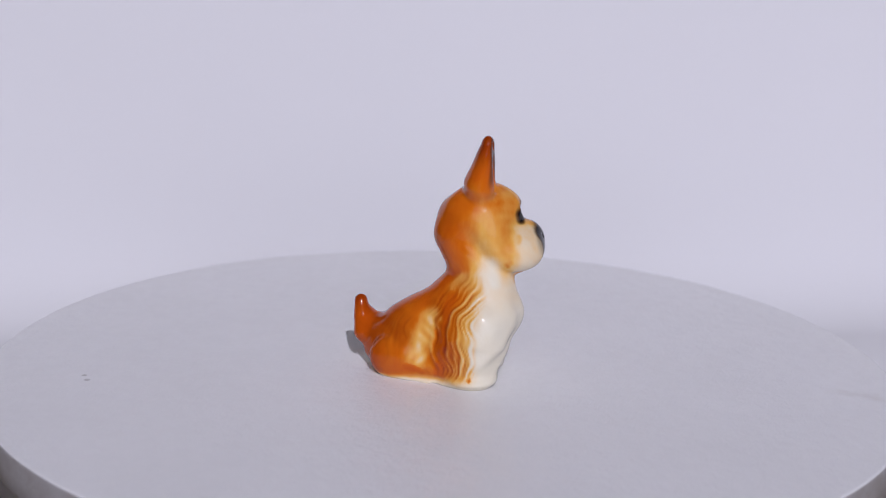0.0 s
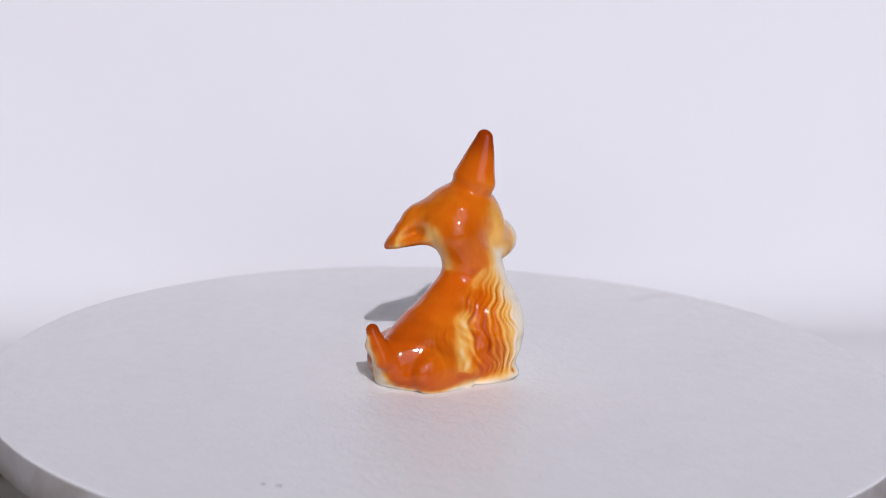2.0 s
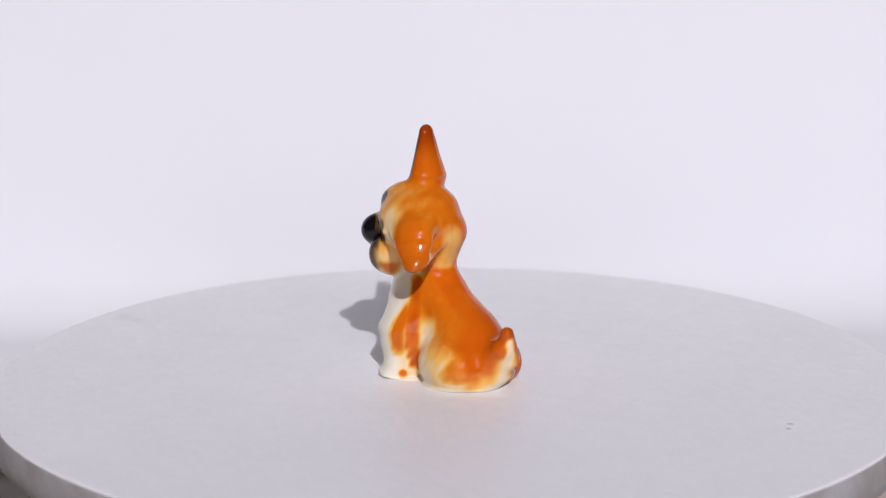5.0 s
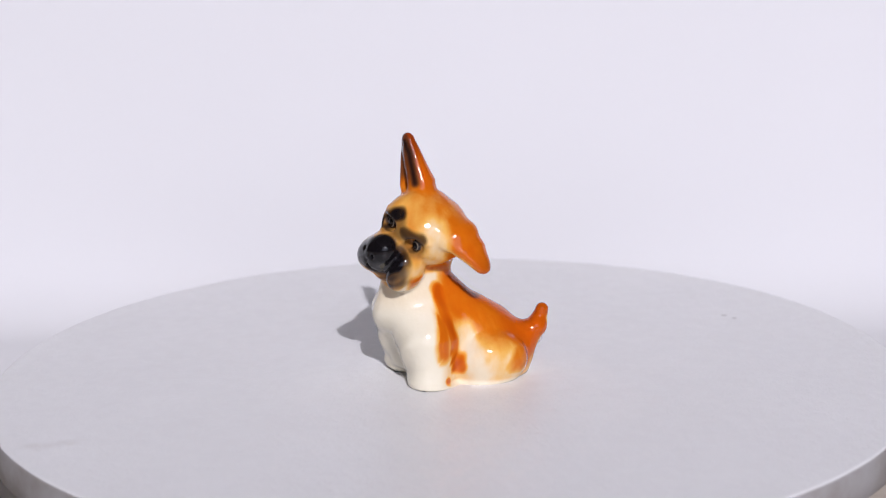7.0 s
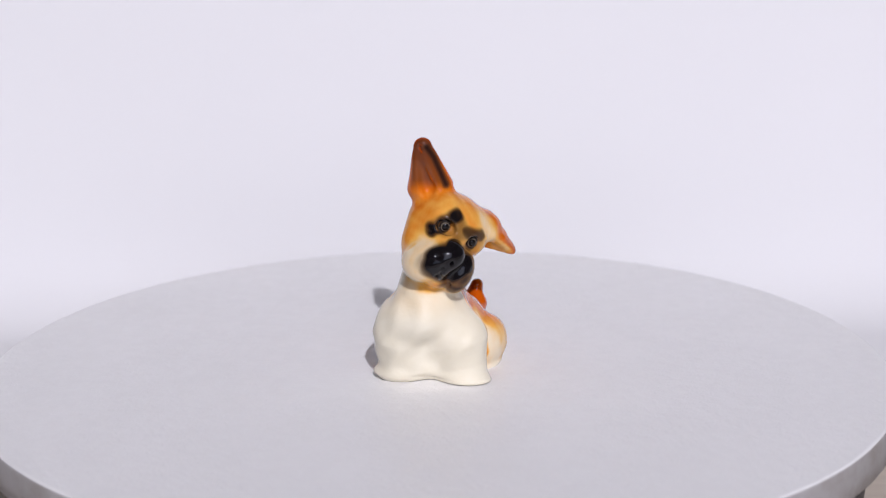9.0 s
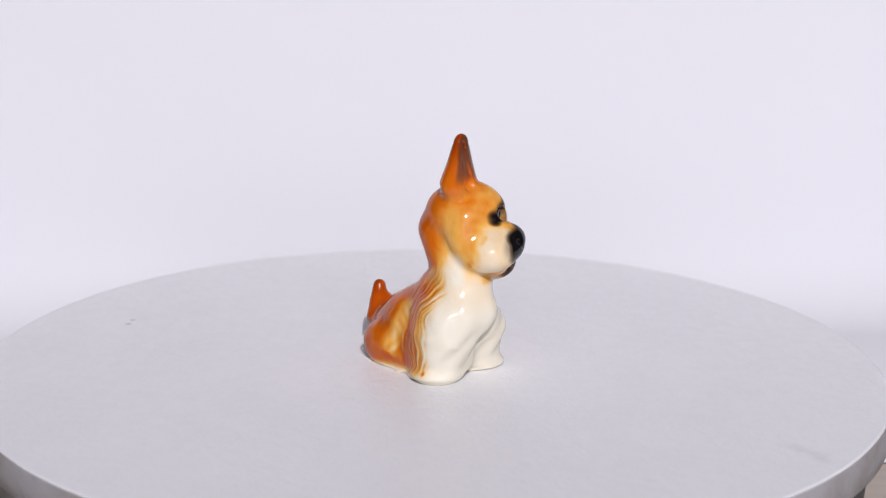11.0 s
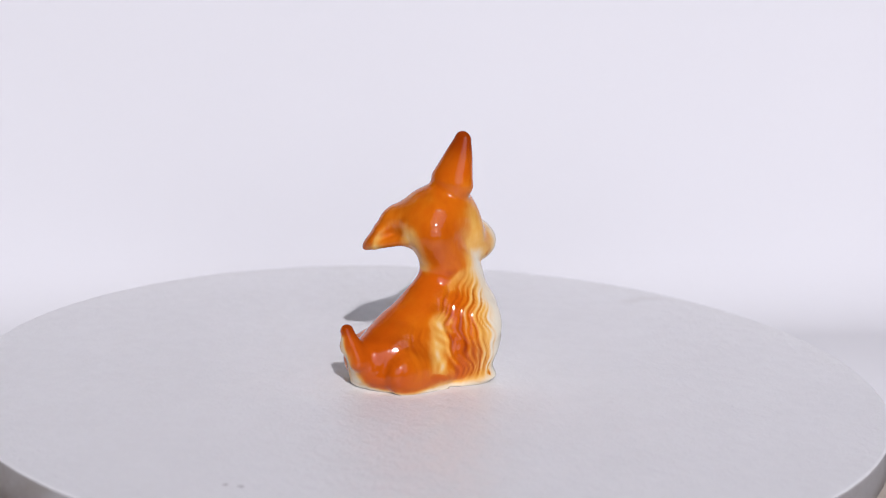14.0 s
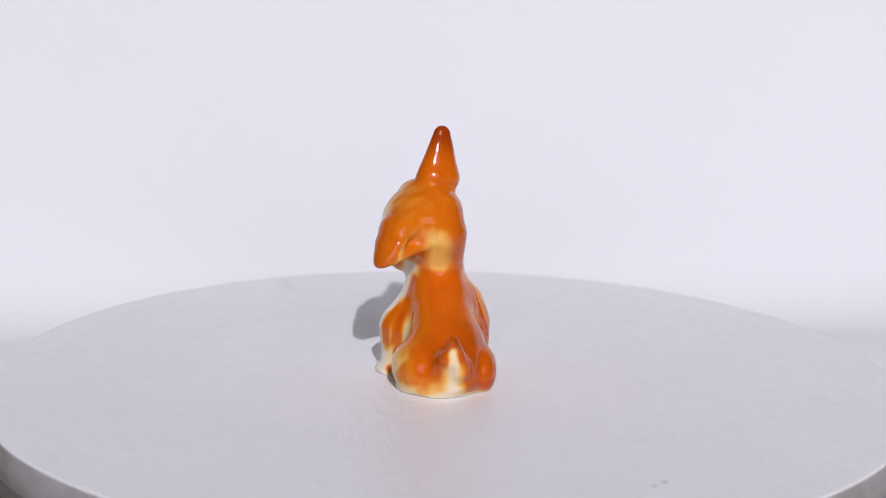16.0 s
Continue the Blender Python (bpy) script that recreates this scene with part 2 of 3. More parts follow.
def strands(p):
    """Wavy locks of hair: a value from -1 in the furrows to 1 on the locks, and where they are."""
    x, y, z = p[..., 0], p[..., 1], p[..., 2]
    side = soft(-x, 0.30, 0.65)
    bend = 0.10 * np.sin(3.4 * z + 0.4 + 2.2 * y) + 0.05 * np.sin(5.3 * z + 4.0 * y + 1.0) + 0.05 * np.sin(7.1 * z + 2.0 * y) + 0.03 * np.sin(11 * z - 5 * y)
    flow = y + bend - 0.48 * soft(2.8 - z, 0, 1.2) + 0.15 * soft(1.3 - z, 0, 0.9)
    warp = 1.6 * np.sin(1.3 * z + 2.1 * y + 0.7) + 0.8 * np.sin(4.3 * z - 3.0 * y)
    gain = 0.55 + 0.45 * np.sin(3.7 * z + 6.1 * flow + 1.0)
    wave = gain * np.sin(flow * 25 + warp) + 0.55 * np.sin(flow * 43 + 2.3 * z + 1.4 * warp) + 0.2 * np.sin(flow * 71 - 3 * z)
    zone = side * soft(y, -1.35, -0.95) * soft(0.30 - y, 0, 0.4) * soft(z, 0.15, 0.5) * soft(4.7 - z, 0, 0.9) * (0.40 + 0.60 * soft(3.1 - z, 0, 0.6))
    left = soft(x, 0.55, 0.9) * soft(y, -0.6, -0.3) * soft(0.9 - y, 0, 0.5) * soft(z, 0.2, 0.6) * soft(2.5 - z, 0, 0.6) * 0.22
    hind = soft(np.abs(x), 0.35, 0.7) * soft(y, 0.4, 0.8) * soft(z, 0.3, 0.7) * soft(1.9 - z, 0, 0.5) * 0.30
    return np.clip(wave, -1, 1), np.clip(zone + left + hind, 0, 1)


def dog_distance(p):
    x, y, z = p[..., 0], p[..., 1], p[..., 2]
    # trunk
    d = blob(p, (0.098, 0.448, 0.685), (1.005, 1.384, 1.211))
    d = join(d, blob(p, (-0.013, 0.340, 0.379), (1.019, 1.656, 0.477)), 0.30)
    d = join(d, limb(p, (0.128, 1.006, 0.582), (0.179, -0.235, 1.951), 0.798, 0.669), 0.35)
    d = join(d, blob(p, (0.072, -0.942, 1.717), (1.023, 1.020, 0.673)), 0.45)
    d = join(d, blob(p, (-0.050, -0.614, 0.890), (0.978, 0.663, 0.640)), 0.50)
    d = join(d, limb(p, (0.223, -0.987, 2.499), (0.139, -0.228, 3.610), 0.689, 0.596), 0.45)
    # forelegs and paws
    d = join(d, limb(p, (-0.486, -1.089, 1.084), (-0.616, -0.976, 0.117), 0.661, 0.442), 0.50)
    d = join(d, limb(p, (0.944, -0.696, 1.067), (1.057, -0.635, 0.437), 0.702, 0.520), 0.42)
    d = join(d, blob(p, (-0.633, -0.954, 0.180), (0.611, 0.596, 0.116)), 0.22)
    d = join(d, blob(p, (1.134, -0.719, 0.104), (0.548, 0.435, 0.098)), 0.30)
    # haunches and hind paws
    d = join(d, blob(p, (-0.716, 0.947, 0.482), (0.367, 0.752, 0.595)), 0.13)
    d = join(d, blob(p, (0.832, 0.883, 0.539), (0.651, 0.951, 0.708)), 0.13)
    d = join(d, blob(p, (-1.111, 0.111, -0.099), (0.322, 0.727, 0.133)), 0.20)
    d = join(d, blob(p, (1.217, 0.305, -0.015), (0.603, 0.752, 0.040)), 0.20)
    for s in (-1, 1):
        d = carve(d, limb(p, (s * 0.98 + 0.06, 0.30, 1.85), (s * 1.36 + 0.06, 0.05, 0.60), 0.03, 0.05), 0.10)
    d = carve(d, limb(p, (0.10, -1.98, 0.55), (0.14, -1.72, -0.10), 0.05, 0.20), 0.12)
    d = join(d, blob(p, (0.417, 1.480, 0.319), (0.441, 0.451, 0.564)), 0.22)
    # tail
    d = join(d, limb(p, (0.143, 1.687, 0.714), (0.264, 2.152, 1.104), 0.486, 0.258), 0.34)
    d = join(d, limb(p, (-0.073, 2.166, 0.817), (0.193, 2.313, 1.551), 0.219, 0.166), 0.24)
    # head
    axes = (HEAD_F, HEAD_L, HEAD_U)
    h = blob(p, head_point(0.191, 0.191, 0.361), (1.031, 1.041, 0.858), axes)
    h = join(h, blob(p, head_point(0.305, -0.167, 0.440), (0.984, 0.509, 0.779), axes), 0.15)
    h = join(h, blob(p, head_point(1.132, 0.045, -0.248), (0.643, 0.441, 0.571), axes), 0.18)
    h = join(h, blob(p, head_point(0.913, -0.277, -0.594), (0.720, 0.453, 0.499), axes), 0.34)
    h = join(h, blob(p, head_point(0.332, -0.359, -0.101), (0.384, 0.441, 0.544), axes), 0.30)
    h = join(h, blob(p, head_point(0.968, 0.673, -0.461), (0.528, 0.355, 0.576), axes), 0.10)
    h = join(h, blob(p, head_point(0.966, 0.167, -0.796), (0.435, 0.376, 0.270), axes), 0.08)
    # brows, eye hollows, nose, lips
    for e, s in ((EYE_L, 1), (EYE_R, -1)):
        c = np.array(e) / CM
        h = carve(h, blob(p, c + HEAD_F * 0.16, (0.20, 0.26, 0.19), axes), 0.08)
        h = join(h, limb(p, c + HEAD_F * 0.06 + HEAD_U * 0.24 - HEAD_L * 0.16 * s, c + HEAD_U * 0.22 + HEAD_L * 0.30 * s, 0.07, 0.04), 0.10)
        h = join(h, limb(p, c + HEAD_F * 0.02 - HEAD_U * 0.22 - HEAD_L * 0.12 * s, c - HEAD_U * 0.16 + HEAD_L * 0.26 * s, 0.05, 0.03), 0.08)
        h = join(h, blob(p, c + HEAD_F * 0.02, (0.15, 0.15, 0.15)), 0.03)
    h = join(h, blob(p, head_point(1.463, 0.177, -0.073), (0.297, 0.334, 0.332), axes), 0.16)
    for s in (-1, 1):
        h = carve(h, blob(p, head_point(1.72, 0.17 * s, -0.20), (0.09, 0.07, 0.06), axes), 0.05)
        h = carve(h, limb(p, head_point(1.62, 0.06, -0.62), head_point(1.20, 0.06 + 0.62 * s, -0.82), 0.035, 0.03), 0.07)
    h = carve(h, limb(p, head_point(1.74, 0.03, -0.38), head_point(1.62, 0.06, -0.62), 0.035, 0.035), 0.07)
    d = join(d, h, 0.14)
    # upright ear, hollow in front
    e = limb(p, (0.209, -0.750, 4.964), (0.109, -0.948, 5.977), 0.565, 0.231, (0.35, -0.94, 0.0), 0.72)
    d = join(d, e, 0.16)
    d = carve(d, limb(p, (0.30, -1.13, 4.95), (0.00, -1.18, 5.92), 0.20, 0.05, (0.8, 0.5, 0.0), 1.0), 0.10)
    d = carve(d, limb(p, (0.50, -0.90, 4.98), (0.07, -1.06, 6.02), 0.045, 0.025), 0.09)
    # hanging ear
    n = (0.51, 0.35, 0.77)
    e = limb(p, (0.787, -0.406, 4.229), (1.336, 0.158, 3.961), 0.536, 0.441, n, 0.5)
    e = join(e, limb(p, (1.312, 0.059, 3.764), (1.682, 0.523, 3.319), 0.561, 0.238, n, 0.45), 0.25)
    e = join(e, limb(p, (1.525, 0.380, 3.520), (1.714, 0.582, 3.153), 0.433, 0.232, n, 0.50), 0.22)
    e = join(e, limb(p, (0.747, 0.157, 3.456), (1.441, 0.527, 3.231), 0.248, 0.229, n, 0.6), 0.25)
    e = carve(e, limb(p, (1.30, -0.20, 3.40), (1.62, 0.30, 3.00), 0.10, 0.05), 0.10)
    d = join(d, e, 0.20)
    w, zone = strands(p)
    folds = np.sin(5.2 * x + 1.9 * np.sin(1.7 * z + 0.8) + 0.6) * soft(-y, 0.9, 1.3) * soft(2.4 - z, 0, 0.6) * soft(z, 0.2, 0.7)
    d = d - 0.015 * w * zone - 0.018 * folds - 0.018 * np.sin(9.0 * x - 4.0 * z + 2.0 * np.sin(3.0 * z)) * soft(-y, 0.9, 1.3) * soft(2.5 - z, 0, 0.5) * soft(z, 0.1, 0.5)
    d = d - 0.018 * np.sin(2.3 * x + 4.1 * z + 1.0) * np.sin(3.7 * y - 1.7 * z) * np.sin(2.9 * x - 2.2 * y) * soft(z, 0.1, 0.5)
    return -join(-d, z, 0.05)


def surface(fn, lo, hi, step):
    """The surface where fn is nought, as vertices and quads."""
    ax = [np.arange(a, b + step, step) for a, b in zip(lo, hi)]
    g = np.empty([len(a) for a in ax])
    yy, zz = np.meshgrid(ax[1], ax[2], indexing="ij")
    for i in range(0, len(ax[0]), 12):
        xs = ax[0][i:i + 12]
        p = np.stack([np.broadcast_to(xs[:, None, None], (len(xs), *yy.shape)), np.broadcast_to(yy, (len(xs), *yy.shape)), np.broadcast_to(zz, (len(xs), *yy.shape))], -1)
        g[i:i + 12] = fn(p)
    inside = g < 0
    nx, ny, nz = (s - 1 for s in g.shape)
    count = sum(inside[a:a + nx, b:b + ny, c:c + nz].astype(np.int8) for a in (0, 1) for b in (0, 1) for c in (0, 1))
    cells = np.argwhere((count > 0) & (count < 8))
    ids = np.full((nx, ny, nz), -1)
    ids[tuple(cells.T)] = np.arange(len(cells))
    total, hits = np.zeros((len(cells), 3)), np.zeros(len(cells))
    for k in range(3):
        for a in (0, 1):
            for b in (0, 1):
                o0 = np.array([0, 0, 0])
                o0[(k + 1) % 3], o0[(k + 2) % 3] = a, b
                o1 = o0.copy()
                o1[k] = 1
                v0, v1 = g[tuple((cells + o0).T)], g[tuple((cells + o1).T)]
                m = (v0 < 0) != (v1 < 0)
                t = np.where(m, v0 / np.where(m, v0 - v1, 1), 0)
                total += np.where(m[:, None], o0 + np.outer(t, o1 - o0), 0)
                hits += m
    verts = (cells + total / hits[:, None]) * step + np.array([a[0] for a in ax])
    quads = []
    for k in range(3):
        i, j = (k + 1) % 3, (k + 2) % 3
        s0 = [slice(1, -1)] * 3
        s1 = [slice(1, -1)] * 3
        s0[k], s1[k] = slice(0, -1), slice(1, None)
        a, b = inside[tuple(s0)], inside[tuple(s1)]
        for flip, m in ((False, a & ~b), (True, ~a & b)):
            e = np.argwhere(m) + 1
            e[:, k] -= 1
            di, dj = np.zeros(3, int), np.zeros(3, int)
            di[i], dj[j] = 1, 1
            loop = [e - di - dj, e - dj, e, e - di]
            q = np.stack([ids[tuple(c.T)] for c in loop], 1)
            quads.append(q[:, ::-1] if flip else q)
    return verts, np.concatenate(quads)


def trail(p, points, r, edge):
    """1 within r of a line through the points, fading to 0 over the edge."""
    d = np.full(len(p), 9.0)
    pts = [np.array(q, float) for q in points]
    for a, b in zip(pts, pts[1:] if len(pts) > 1 else pts):
        ax = b - a
        h = np.clip(((p - a) @ ax) / max(ax @ ax, 1e-9), 0, 1)
        d = np.minimum(d, np.linalg.norm(p - a - h[:, None] * ax, axis=1))
    return soft(r + edge - d, 0, edge)


def paint(p, nrm):
    """How orange, how deep brown and how black the glaze is at each place."""
    x, y, z = p[:, 0], p[:, 1], p[:, 2]
    w, zone = strands(p)
    rag = 0.5 * np.sin(3.1 * x + 1.7 * z + 2.2 * np.sin(2.1 * y)) + 0.35 * np.sin(5.3 * y - 3.3 * z + 1.1) + 0.2 * np.sin(9.1 * z + 4.0 * x - 6.0 * y)
    fine = np.sin(17 * y + 5 * np.sin(3 * z + x)) * np.sin(7 * z + 9 * x)
    drift = 0.045 * np.stack([rag, fine, np.sin(4 * x + 5 * y)], 1)
    s = p + drift
    right, left = soft(-x, 0.15, 0.65), soft(x, 0.30, 0.80)
    # dog's right side: locks of hair that grow paler towards the breast, a dark band behind them, a pale patch on the thigh
    locks = 0.84 * soft(y + 0.10 * rag + 0.04 * (z - 2.0), -1.55, -0.35) - (0.06 + 0.16 * soft(0.1 - y, 0, 0.5)) * w * zone
    locks = locks - 0.06 * soft(0.2 - y, 0.0, 0.7) * soft(z, 2.3, 3.0)
    r_side = np.maximum(locks, 0.97 * trail(s, [(-0.56, -0.38, 2.25), (-0.79, -0.28, 1.48), (-1.04, -0.28, 0.80), (-1.02, -0.22, 0.07)], 0.10, 0.22))
    pale = trail(s, [(-0.72, 0.16, 1.62), (-0.97, 0.32, 1.00), (-1.10, 0.36, 0.62)], 0.08, 0.36)
    r_side = r_side * (1 - pale * (0.50 + 0.15 * fine))
    r_side = r_side * (1 - 0.65 * soft(0.34 - z + 0.05 * rag, 0.0, 0.26) * soft(1.1 - y, 0, 0.5))
    r_side = np.maximum(r_side, 0.95 * trail(s, [(-1.10, 0.14, 0.30), (-1.10, 0.62, 0.36)], 0.06, 0.13))
    r_side = np.maximum(r_side, 0.80 * trail(p, [(-1.15, -1.08, 0.26), (-1.17, -1.10, 0.50)], 0.015, 0.06))
    # dog's left side: a saddle that ends on the thigh, and a stripe down behind the foreleg
    fall = z + 0.55 * y - 0.9 * (x - 0.7) + 0.28 * rag + 0.12 * fine
    l_side = 0.26 + 0.54 * soft(fall, 0.35, 1.90)
    l_side = np.maximum(l_side, 0.78 * soft(y + 0.15 * rag + 0.06 * fine, 0.90, 1.60) * soft(z, 0.08, 0.40))
    l_side = l_side * (1 - 0.55 * trail(s, [(1.10, 0.28, 1.35), (1.28, 0.45, 0.70), (1.35, 0.60, 0.30)], 0.10, 0.30))
    stripe = trail(s, [(0.80, -0.38, 2.40), (1.00, -0.28, 1.90), (1.22, -0.12, 1.30), (1.30, -0.02, 0.80), (1.22, 0.06, 0.45)], 0.09, 0.24)
    l_side = np.maximum(l_side * (1 - 0.9 * soft(-y, 0.15, 0.5)), (0.92 + 0.10 * fine) * stripe)
    l_side = np.maximum(l_side, 0.85 * soft(nrm[:, 1], 0.05, 0.5) * soft(z, 0.45, 0.9) * soft(-y, 0.0, 0.3) * soft(x, 0.9, 1.2))
    l_side = np.maximum(l_side, 0.98 * trail(p, [(1.36, -0.28, 0.15), (1.46, -0.18, 0.17)], 0.05, 0.12))
    middle = 0.97 * soft(y + 0.30 * (z - 2.2), -0.42, 0.05)
    body = right * r_side + left * l_side + np.clip(1 - right - left, 0, 1) * middle
    body = np.maximum(body, 0.97 * soft(y + 0.9 * (z - 2.0), -0.1, 0.35) * soft(z, 1.35, 1.9) * soft(0.85 - x, 0, 0.35) * soft(x, -0.75, -0.35))
    # rump, pale below and under the tail
    rump = soft(y, 1.0, 1.5)
    rump_paint = 0.97 * (1 - 0.66 * soft(0.62 - z - 0.30 * soft(-x, 0.0, 0.5) + 0.10 * rag + 0.05 * fine, 0.0, 0.45))
    body = body * (1 - rump) + rump * np.maximum(rump_paint * soft(1.5 - x, 0, 0.6), left * l_side * 0.9)
    under = trail(s, [(0.22, 2.50, 1.35), (0.16, 2.42, 0.95)], 0.05, 0.15) + trail(s, [(0.16, 2.34, 0.75), (0.12, 2.16, 0.20)], 0.08, 0.42)
    body = body * (1 - 0.80 * np.clip(under, 0, 1) * soft(nrm[:, 1], 0.15, 0.6))
    body = np.maximum(body, (0.95 - 0.30 * soft(nrm[:, 0], 0.1, 0.7)) * soft(z, 1.42, 1.62) * soft(y, 1.9, 2.1))
    body = body * (0.30 + 0.70 * soft(z + 0.04 * rag, 0.02, 0.16))
    body = np.maximum(body, 0.12 * soft(z, 1.5, 2.3))
    # head
    q = p - HEAD_C
    f, l, u = q @ HEAD_F, q @ HEAD_L, q @ HEAD_U
    ishead = soft(z + 0.45 * np.clip(y, -0.3, 0.2) + 0.35 * soft(-y, 1.1, 1.4) + 0.02 * rag, 2.62, 2.80)
    head = 0.78 - 0.27 * soft(f + 0.15 * rag, -0.1, 0.9) + 0.06 * rag + 0.04 * fine
    flank = soft(-x, -0.15, 0.30) * soft(4.9 - z, 0, 0.7) * soft(0.75 - f, 0, 0.5)
    head = head * (1 - flank) + flank * np.clip(np.maximum(locks + 0.05, 0.46 * soft(z, 2.9, 3.4) - 0.14 * w * zone), 0, 0.88)
    head = head * (1 - 0.42 * trail(s, [(0.32, 0.38, 3.55), (0.25, 0.15, 2.95)], 0.14, 0.36))
    head = head * (1 - 0.48 * trail(s, [(1.40, -0.45, 3.25), (1.62, -0.35, 3.72), (1.45, -0.55, 4.05)], 0.14, 0.36))
    head = head * (1 - 0.40 * trail(s, [(1.30, -0.70, 2.95), (1.40, -1.20, 2.95), (0.90, -1.30, 2.60)], 0.10, 0.35))
    head = head * (1 - 0.66 * soft(3.55 - z + 0.15 * rag, 0, 1.0) * soft(-y, 0.55, 1.15) * soft(0.6 - x, 0, 0.6))
    muzzle = soft(f, 0.65, 1.05) * soft(-l + 0.1, 0.0, 0.45) * soft(0.25 - u, 0, 0.35)
    head = head * (1 - 0.58 * muzzle)
    head = np.maximum(head, 0.62 * trail(s, [(-0.16, -1.66, 3.02), (-0.08, -1.66, 3.22)], 0.02, 0.18))
    head = np.maximum(head, 0.40 * trail(s, [(0.02, -1.80, 3.45), (0.20, -1.80, 3.75)], 0.02, 0.20))
    up_ear = soft(z + 0.07 * rag, 4.70, 5.30)
    head = head + up_ear * (0.92 - head)
    flop = soft(x - 0.30 * y + 0.5 * np.maximum(y, 0) + 0.06 * rag, 1.15, 1.50) * soft(y, -0.35, 0.05) * soft(z, 2.7, 2.8)
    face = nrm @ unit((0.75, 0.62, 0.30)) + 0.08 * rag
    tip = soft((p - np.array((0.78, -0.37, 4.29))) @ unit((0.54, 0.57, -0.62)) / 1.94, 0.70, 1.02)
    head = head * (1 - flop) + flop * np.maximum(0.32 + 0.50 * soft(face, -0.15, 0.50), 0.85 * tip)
    orange = body * (1 - ishead) + head * ishead
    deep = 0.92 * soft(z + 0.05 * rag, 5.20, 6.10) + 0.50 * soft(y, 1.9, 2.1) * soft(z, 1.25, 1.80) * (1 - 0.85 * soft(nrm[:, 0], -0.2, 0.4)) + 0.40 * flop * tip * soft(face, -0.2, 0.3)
    onbody = body * body * (1 - ishead)
    deep = deep + 0.38 * zone * np.maximum(-w, 0) * right * soft(orange, 0.15, 0.6) + (0.26 * soft(0.7 - x, 0, 0.5) + 0.24 * right) * soft(rag - 0.4 * w * zone, -0.2, 0.8) * onbody + 0.22 * trail(s, [(-0.79, -0.28, 1.48), (-1.04, -0.28, 0.80)], 0.04, 0.16)
    deep = deep + (0.30 + 0.04 * fine) * soft(y + 0.2 * rag, 0.6, 1.6) * soft(0.45 - x, 0.0, 0.5) * onbody + 0.25 * stripe * soft(fine, -0.3, 0.8) + 0.30 * trail(s, [(-0.60, 0.05, 3.95), (-0.25, 0.20, 3.40)], 0.15, 0.5) * ishead
    # dark mask round nose, lips and eyes
    black = trail(p, [(1.44, -1.82, 3.68)], 0.32, 0.20)
    black = np.maximum(black, trail(s, [(1.38, -1.80, 3.58), (0.98, -2.10, 3.48)], 0.24, 0.32))
    black = np.maximum(black, 0.92 * trail(s, [(0.92, -2.12, 3.36), (1.20, -1.90, 3.15), (1.44, -1.55, 3.30)], 0.24, 0.30))
    black = np.maximum(black, (0.66 + 0.12 * fine) * trail(s, [(1.46, -1.48, 3.25), (1.38, -1.50, 2.85), (1.20, -1.66, 2.80)], 0.16, 0.36))
    black = np.maximum(black, 0.40 * trail(s, [(0.90, -2.15, 3.40), (0.66, -2.22, 3.45)], 0.08, 0.34))
    black = np.maximum(black, 0.46 * trail(s, [(1.15, -1.38, 4.25), (1.28, -1.45, 3.98), (1.42, -1.66, 3.82)], 0.12, 0.32))
    brow = np.maximum(trail(s, [(0.62, -1.62, 4.12), (0.88, -1.52, 4.32), (1.20, -1.34, 4.40)], 0.10, 0.20), 0.80 * trail(s, [(1.36, -1.26, 3.95), (1.56, -0.90, 3.86)], 0.09, 0.20))
    black = np.maximum(black, (0.88 + 0.08 * fine) * brow * soft(f, 0.15, 0.5))
    for e in (EYE_L, EYE_R):
        v = p - np.array(e) / CM - HEAD_F * 0.15
        black = np.maximum(black, 0.40 * soft(0.50 - np.linalg.norm(v, axis=1) + 0.05 * rag, 0.0, 0.30))
    black = black * np.maximum(soft(nrm @ HEAD_F, 0.12, 0.55), soft(l, -0.50, -0.15))
    # hollow of the upright ear
    black = np.maximum(black, 0.80 * trail(p, [(0.24, -1.03, 5.98), (0.38, -0.95, 5.72), (0.66, -0.86, 5.05)], 0.01, 0.20))
    front = soft(nrm @ np.array((0.40, -0.92, 0.0)), 0.30, 0.70) * soft(z, 4.75, 5.2)
    black = np.maximum(black, 0.46 * front)
    return np.stack([np.clip(orange, 0, 1), np.clip(deep, 0, 1), np.clip(black, 0, 1), np.ones(len(p))], 1)


def slope(fn, p, h=0.02):
    """The outward direction of the surface at each place."""
    g = np.stack([fn(p + e) - fn(p - e) for e in np.eye(3) * h], 1)
    return g / np.maximum(np.linalg.norm(g, axis=1, keepdims=True), 1e-9)


def build_dog():
    verts, quads = surface(dog_distance, (-1.95, -2.75, -0.12), (2.35, 2.85, 6.4), 0.042)
    me = bpy.data.meshes.new("dog_figurine")
    me.from_pydata((verts * CM).tolist(), [], quads.tolist())
    me.update()
    me.shade_smooth()
    col = me.color_attributes.new("paint", "FLOAT_COLOR", "POINT")
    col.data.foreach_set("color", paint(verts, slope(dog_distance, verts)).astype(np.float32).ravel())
    me.materials.append(GLAZE)
    ob = new("dog_figurine", me)
    return tagged(ob, "glossy orange and cream porcelain dog figurine with black muzzle", "figurine")


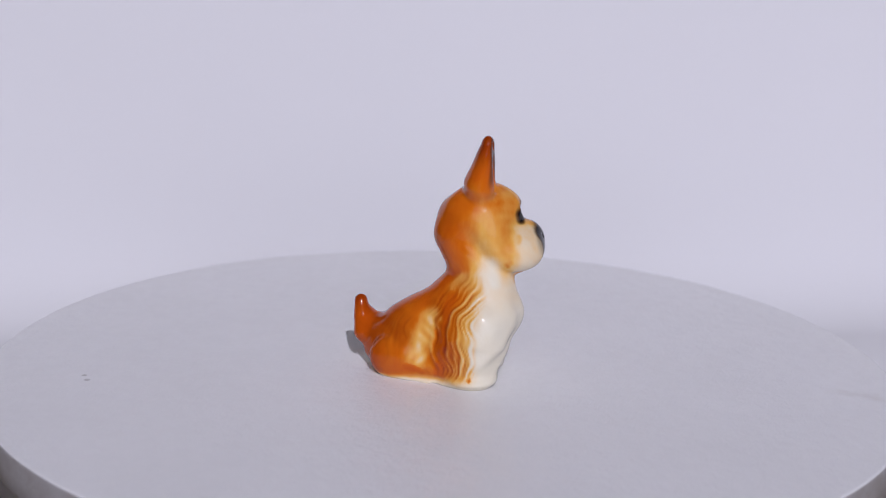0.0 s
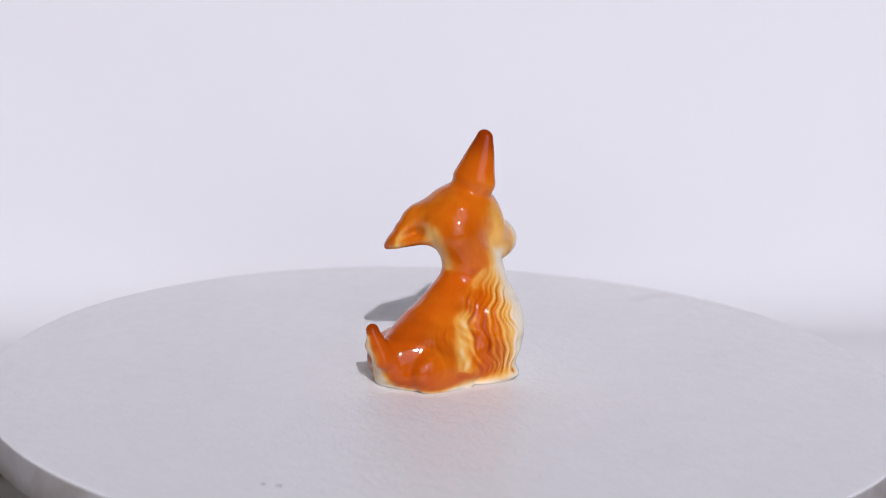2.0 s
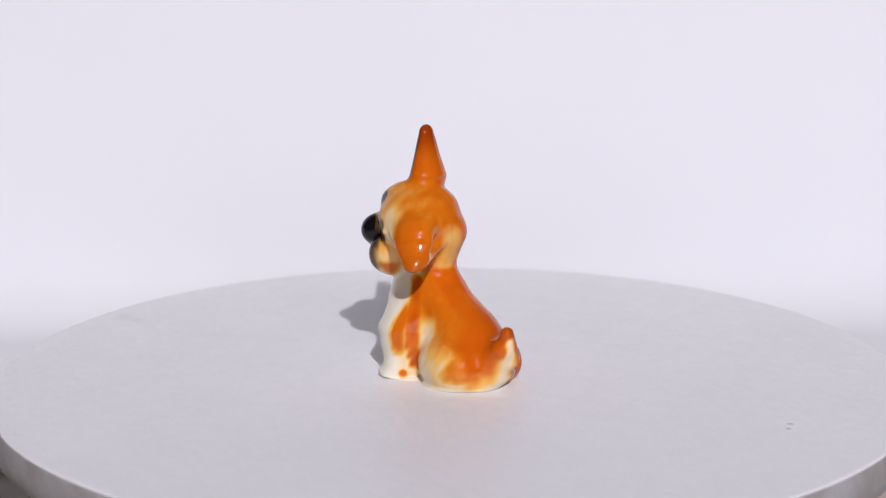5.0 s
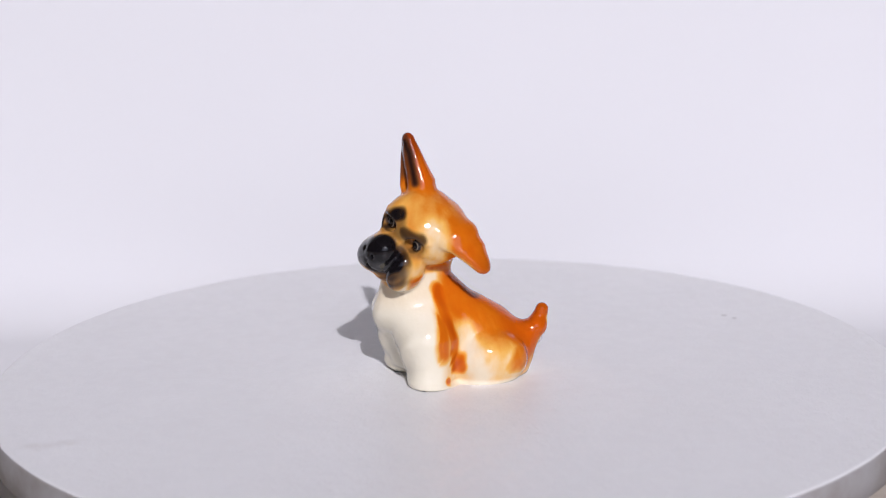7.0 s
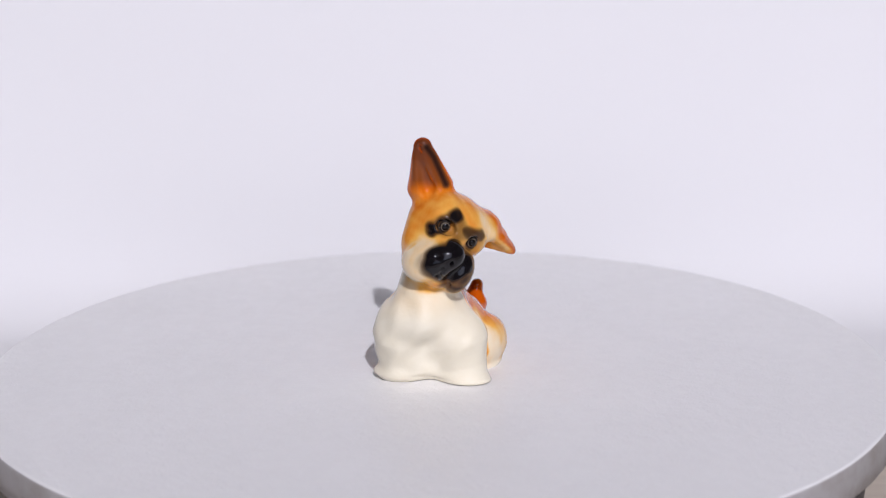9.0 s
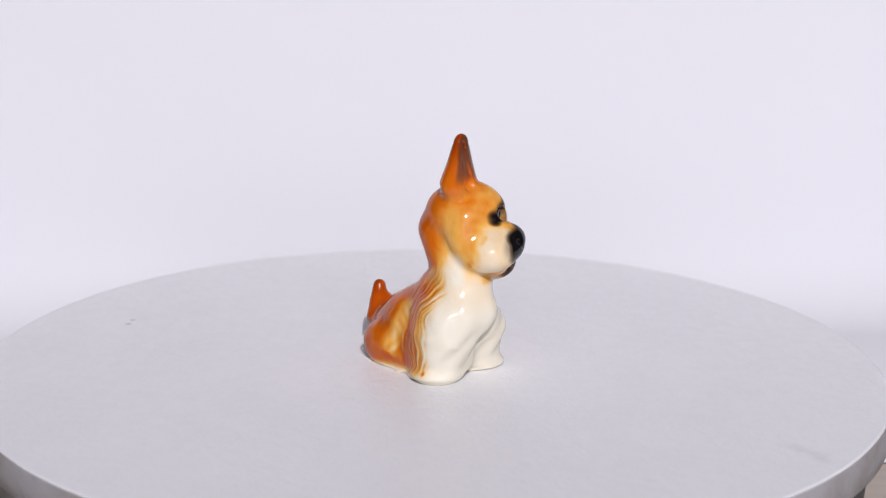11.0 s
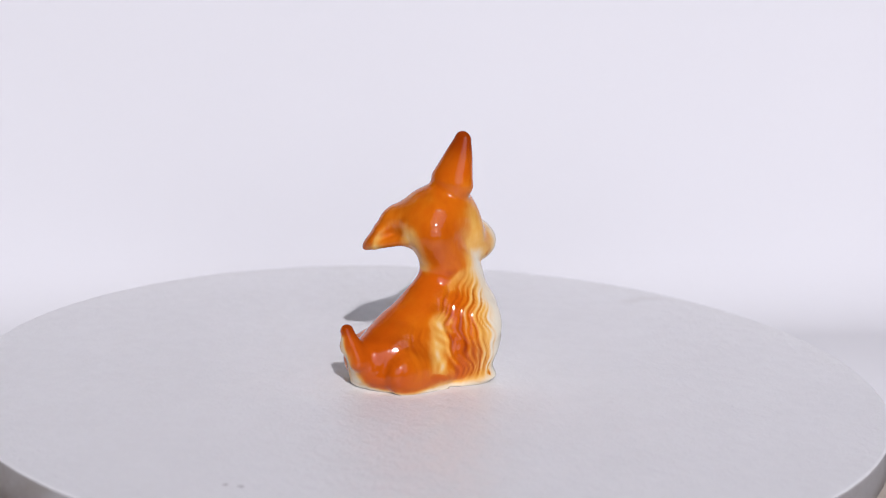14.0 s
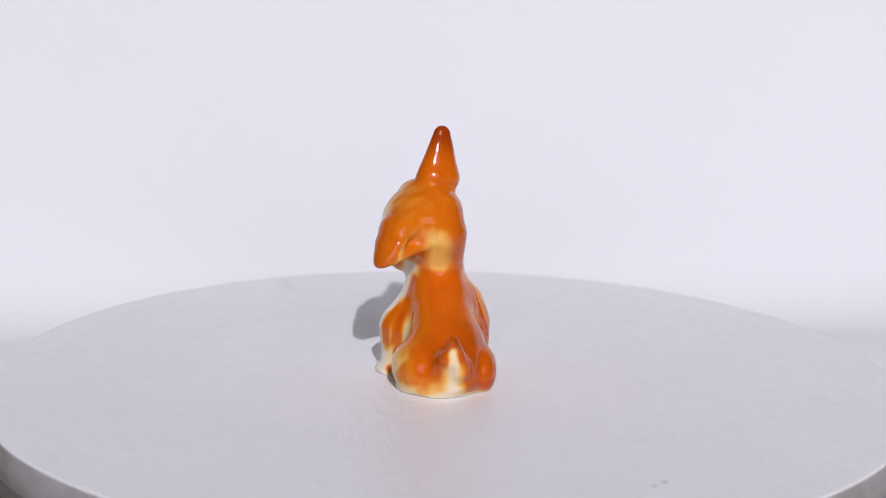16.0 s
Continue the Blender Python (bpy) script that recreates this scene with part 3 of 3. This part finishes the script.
# ---------------------------------------------------------------- motion
# seconds, turn in degrees, drift of the centre in millimetres (two), slope of the board in degrees (two)
TURNS = [
    (0.0, 69.8, -0.7, 0.1, -2.21, 1.09),
    (0.5, 83.4, -0.9, -1.6, -2.55, 0.38),
    (1.0, 97.4, -0.9, -2.8, -2.81, -0.20),
    (1.5, 113.2, -0.4, -3.4, -2.79, -0.55),
    (2.0, 129.0, 0.7, -3.7, -2.68, -0.82),
    (2.5, 143.4, 1.4, -4.0, -2.66, -1.17),
    (3.0, 157.8, 1.5, -3.8, -2.54, -1.48),
    (3.5, 173.3, 1.9, -3.0, -2.15, -1.75),
    (4.0, 189.0, 2.3, -2.4, -1.67, -1.92),
    (4.5, 203.9, 2.2, -1.2, -1.17, -1.82),
    (5.0, 218.4, 1.9, 0.4, -0.64, -1.47),
    (5.5, 232.7, 1.5, 1.7, -0.15, -1.00),
    (6.0, 247.2, 1.0, 2.6, 0.20, -0.58),
    (6.5, 262.1, 0.6, 3.0, 0.43, -0.38),
    (7.0, 277.8, 1.1, 1.6, 0.36, -0.33),
    (7.5, 293.4, 0.6, 0.5, 0.27, -0.18),
    (8.0, 307.7, -0.1, 1.2, 0.35, 0.50),
    (8.5, 322.1, -1.3, 3.0, 0.35, 0.96),
    (9.0, 337.6, -2.3, 4.3, 0.05, 0.58),
    (9.5, 353.2, -3.2, 5.0, -0.25, 0.38),
    (10.0, 368.9, -3.8, 5.4, -0.45, 0.38),
    (10.5, 384.5, -4.0, 5.8, -0.74, 0.46),
    (11.0, 399.6, -3.8, 5.7, -1.15, 0.56),
    (11.5, 414.0, -3.9, 5.9, -1.52, 0.55),
    (12.0, 427.4, -3.8, 6.5, -2.04, 0.44),
    (12.5, 440.9, -3.5, 5.6, -2.62, 0.29),
    (13.0, 455.9, -3.8, 2.4, -2.92, 0.07),
    (13.5, 471.6, -4.6, -1.7, -2.97, -0.20),
    (14.0, 487.1, -5.1, -4.7, -2.86, -0.51),
    (14.5, 502.3, -4.7, -5.8, -2.68, -0.78),
    (15.0, 517.3, -3.5, -5.8, -2.43, -1.02),
    (15.5, 532.4, -1.9, -4.8, -2.12, -1.23),
    (16.0, 547.4, 0.2, -3.4, -1.70, -1.45),
]


def board_pose(turn, dx, dy, sx, sy):
    a, b = math.tan(radians(sx)), math.tan(radians(sy))
    n = Vector((-a, -b, 1)).normalized()
    ex = Vector((1, 0, a)).normalized()
    ey = n.cross(ex)
    m = Matrix((ex, ey, n)).transposed().to_4x4()
    return Matrix.Translation((dx / 1000, dy / 1000, 0)) @ m @ pose(0, 0, 0, 0, 0, turn)


def motions():
    walk(disc, [(t, board_pose(*r)) for t, *r in TURNS])
    walk(dog, [(t, board_pose(*r) @ pose(0, 0, DOME - 0.0002)) for t, *r in TURNS])


build_room()
build_table()
build_backdrop()
disc = build_turntable()
dog = build_dog()
motions()
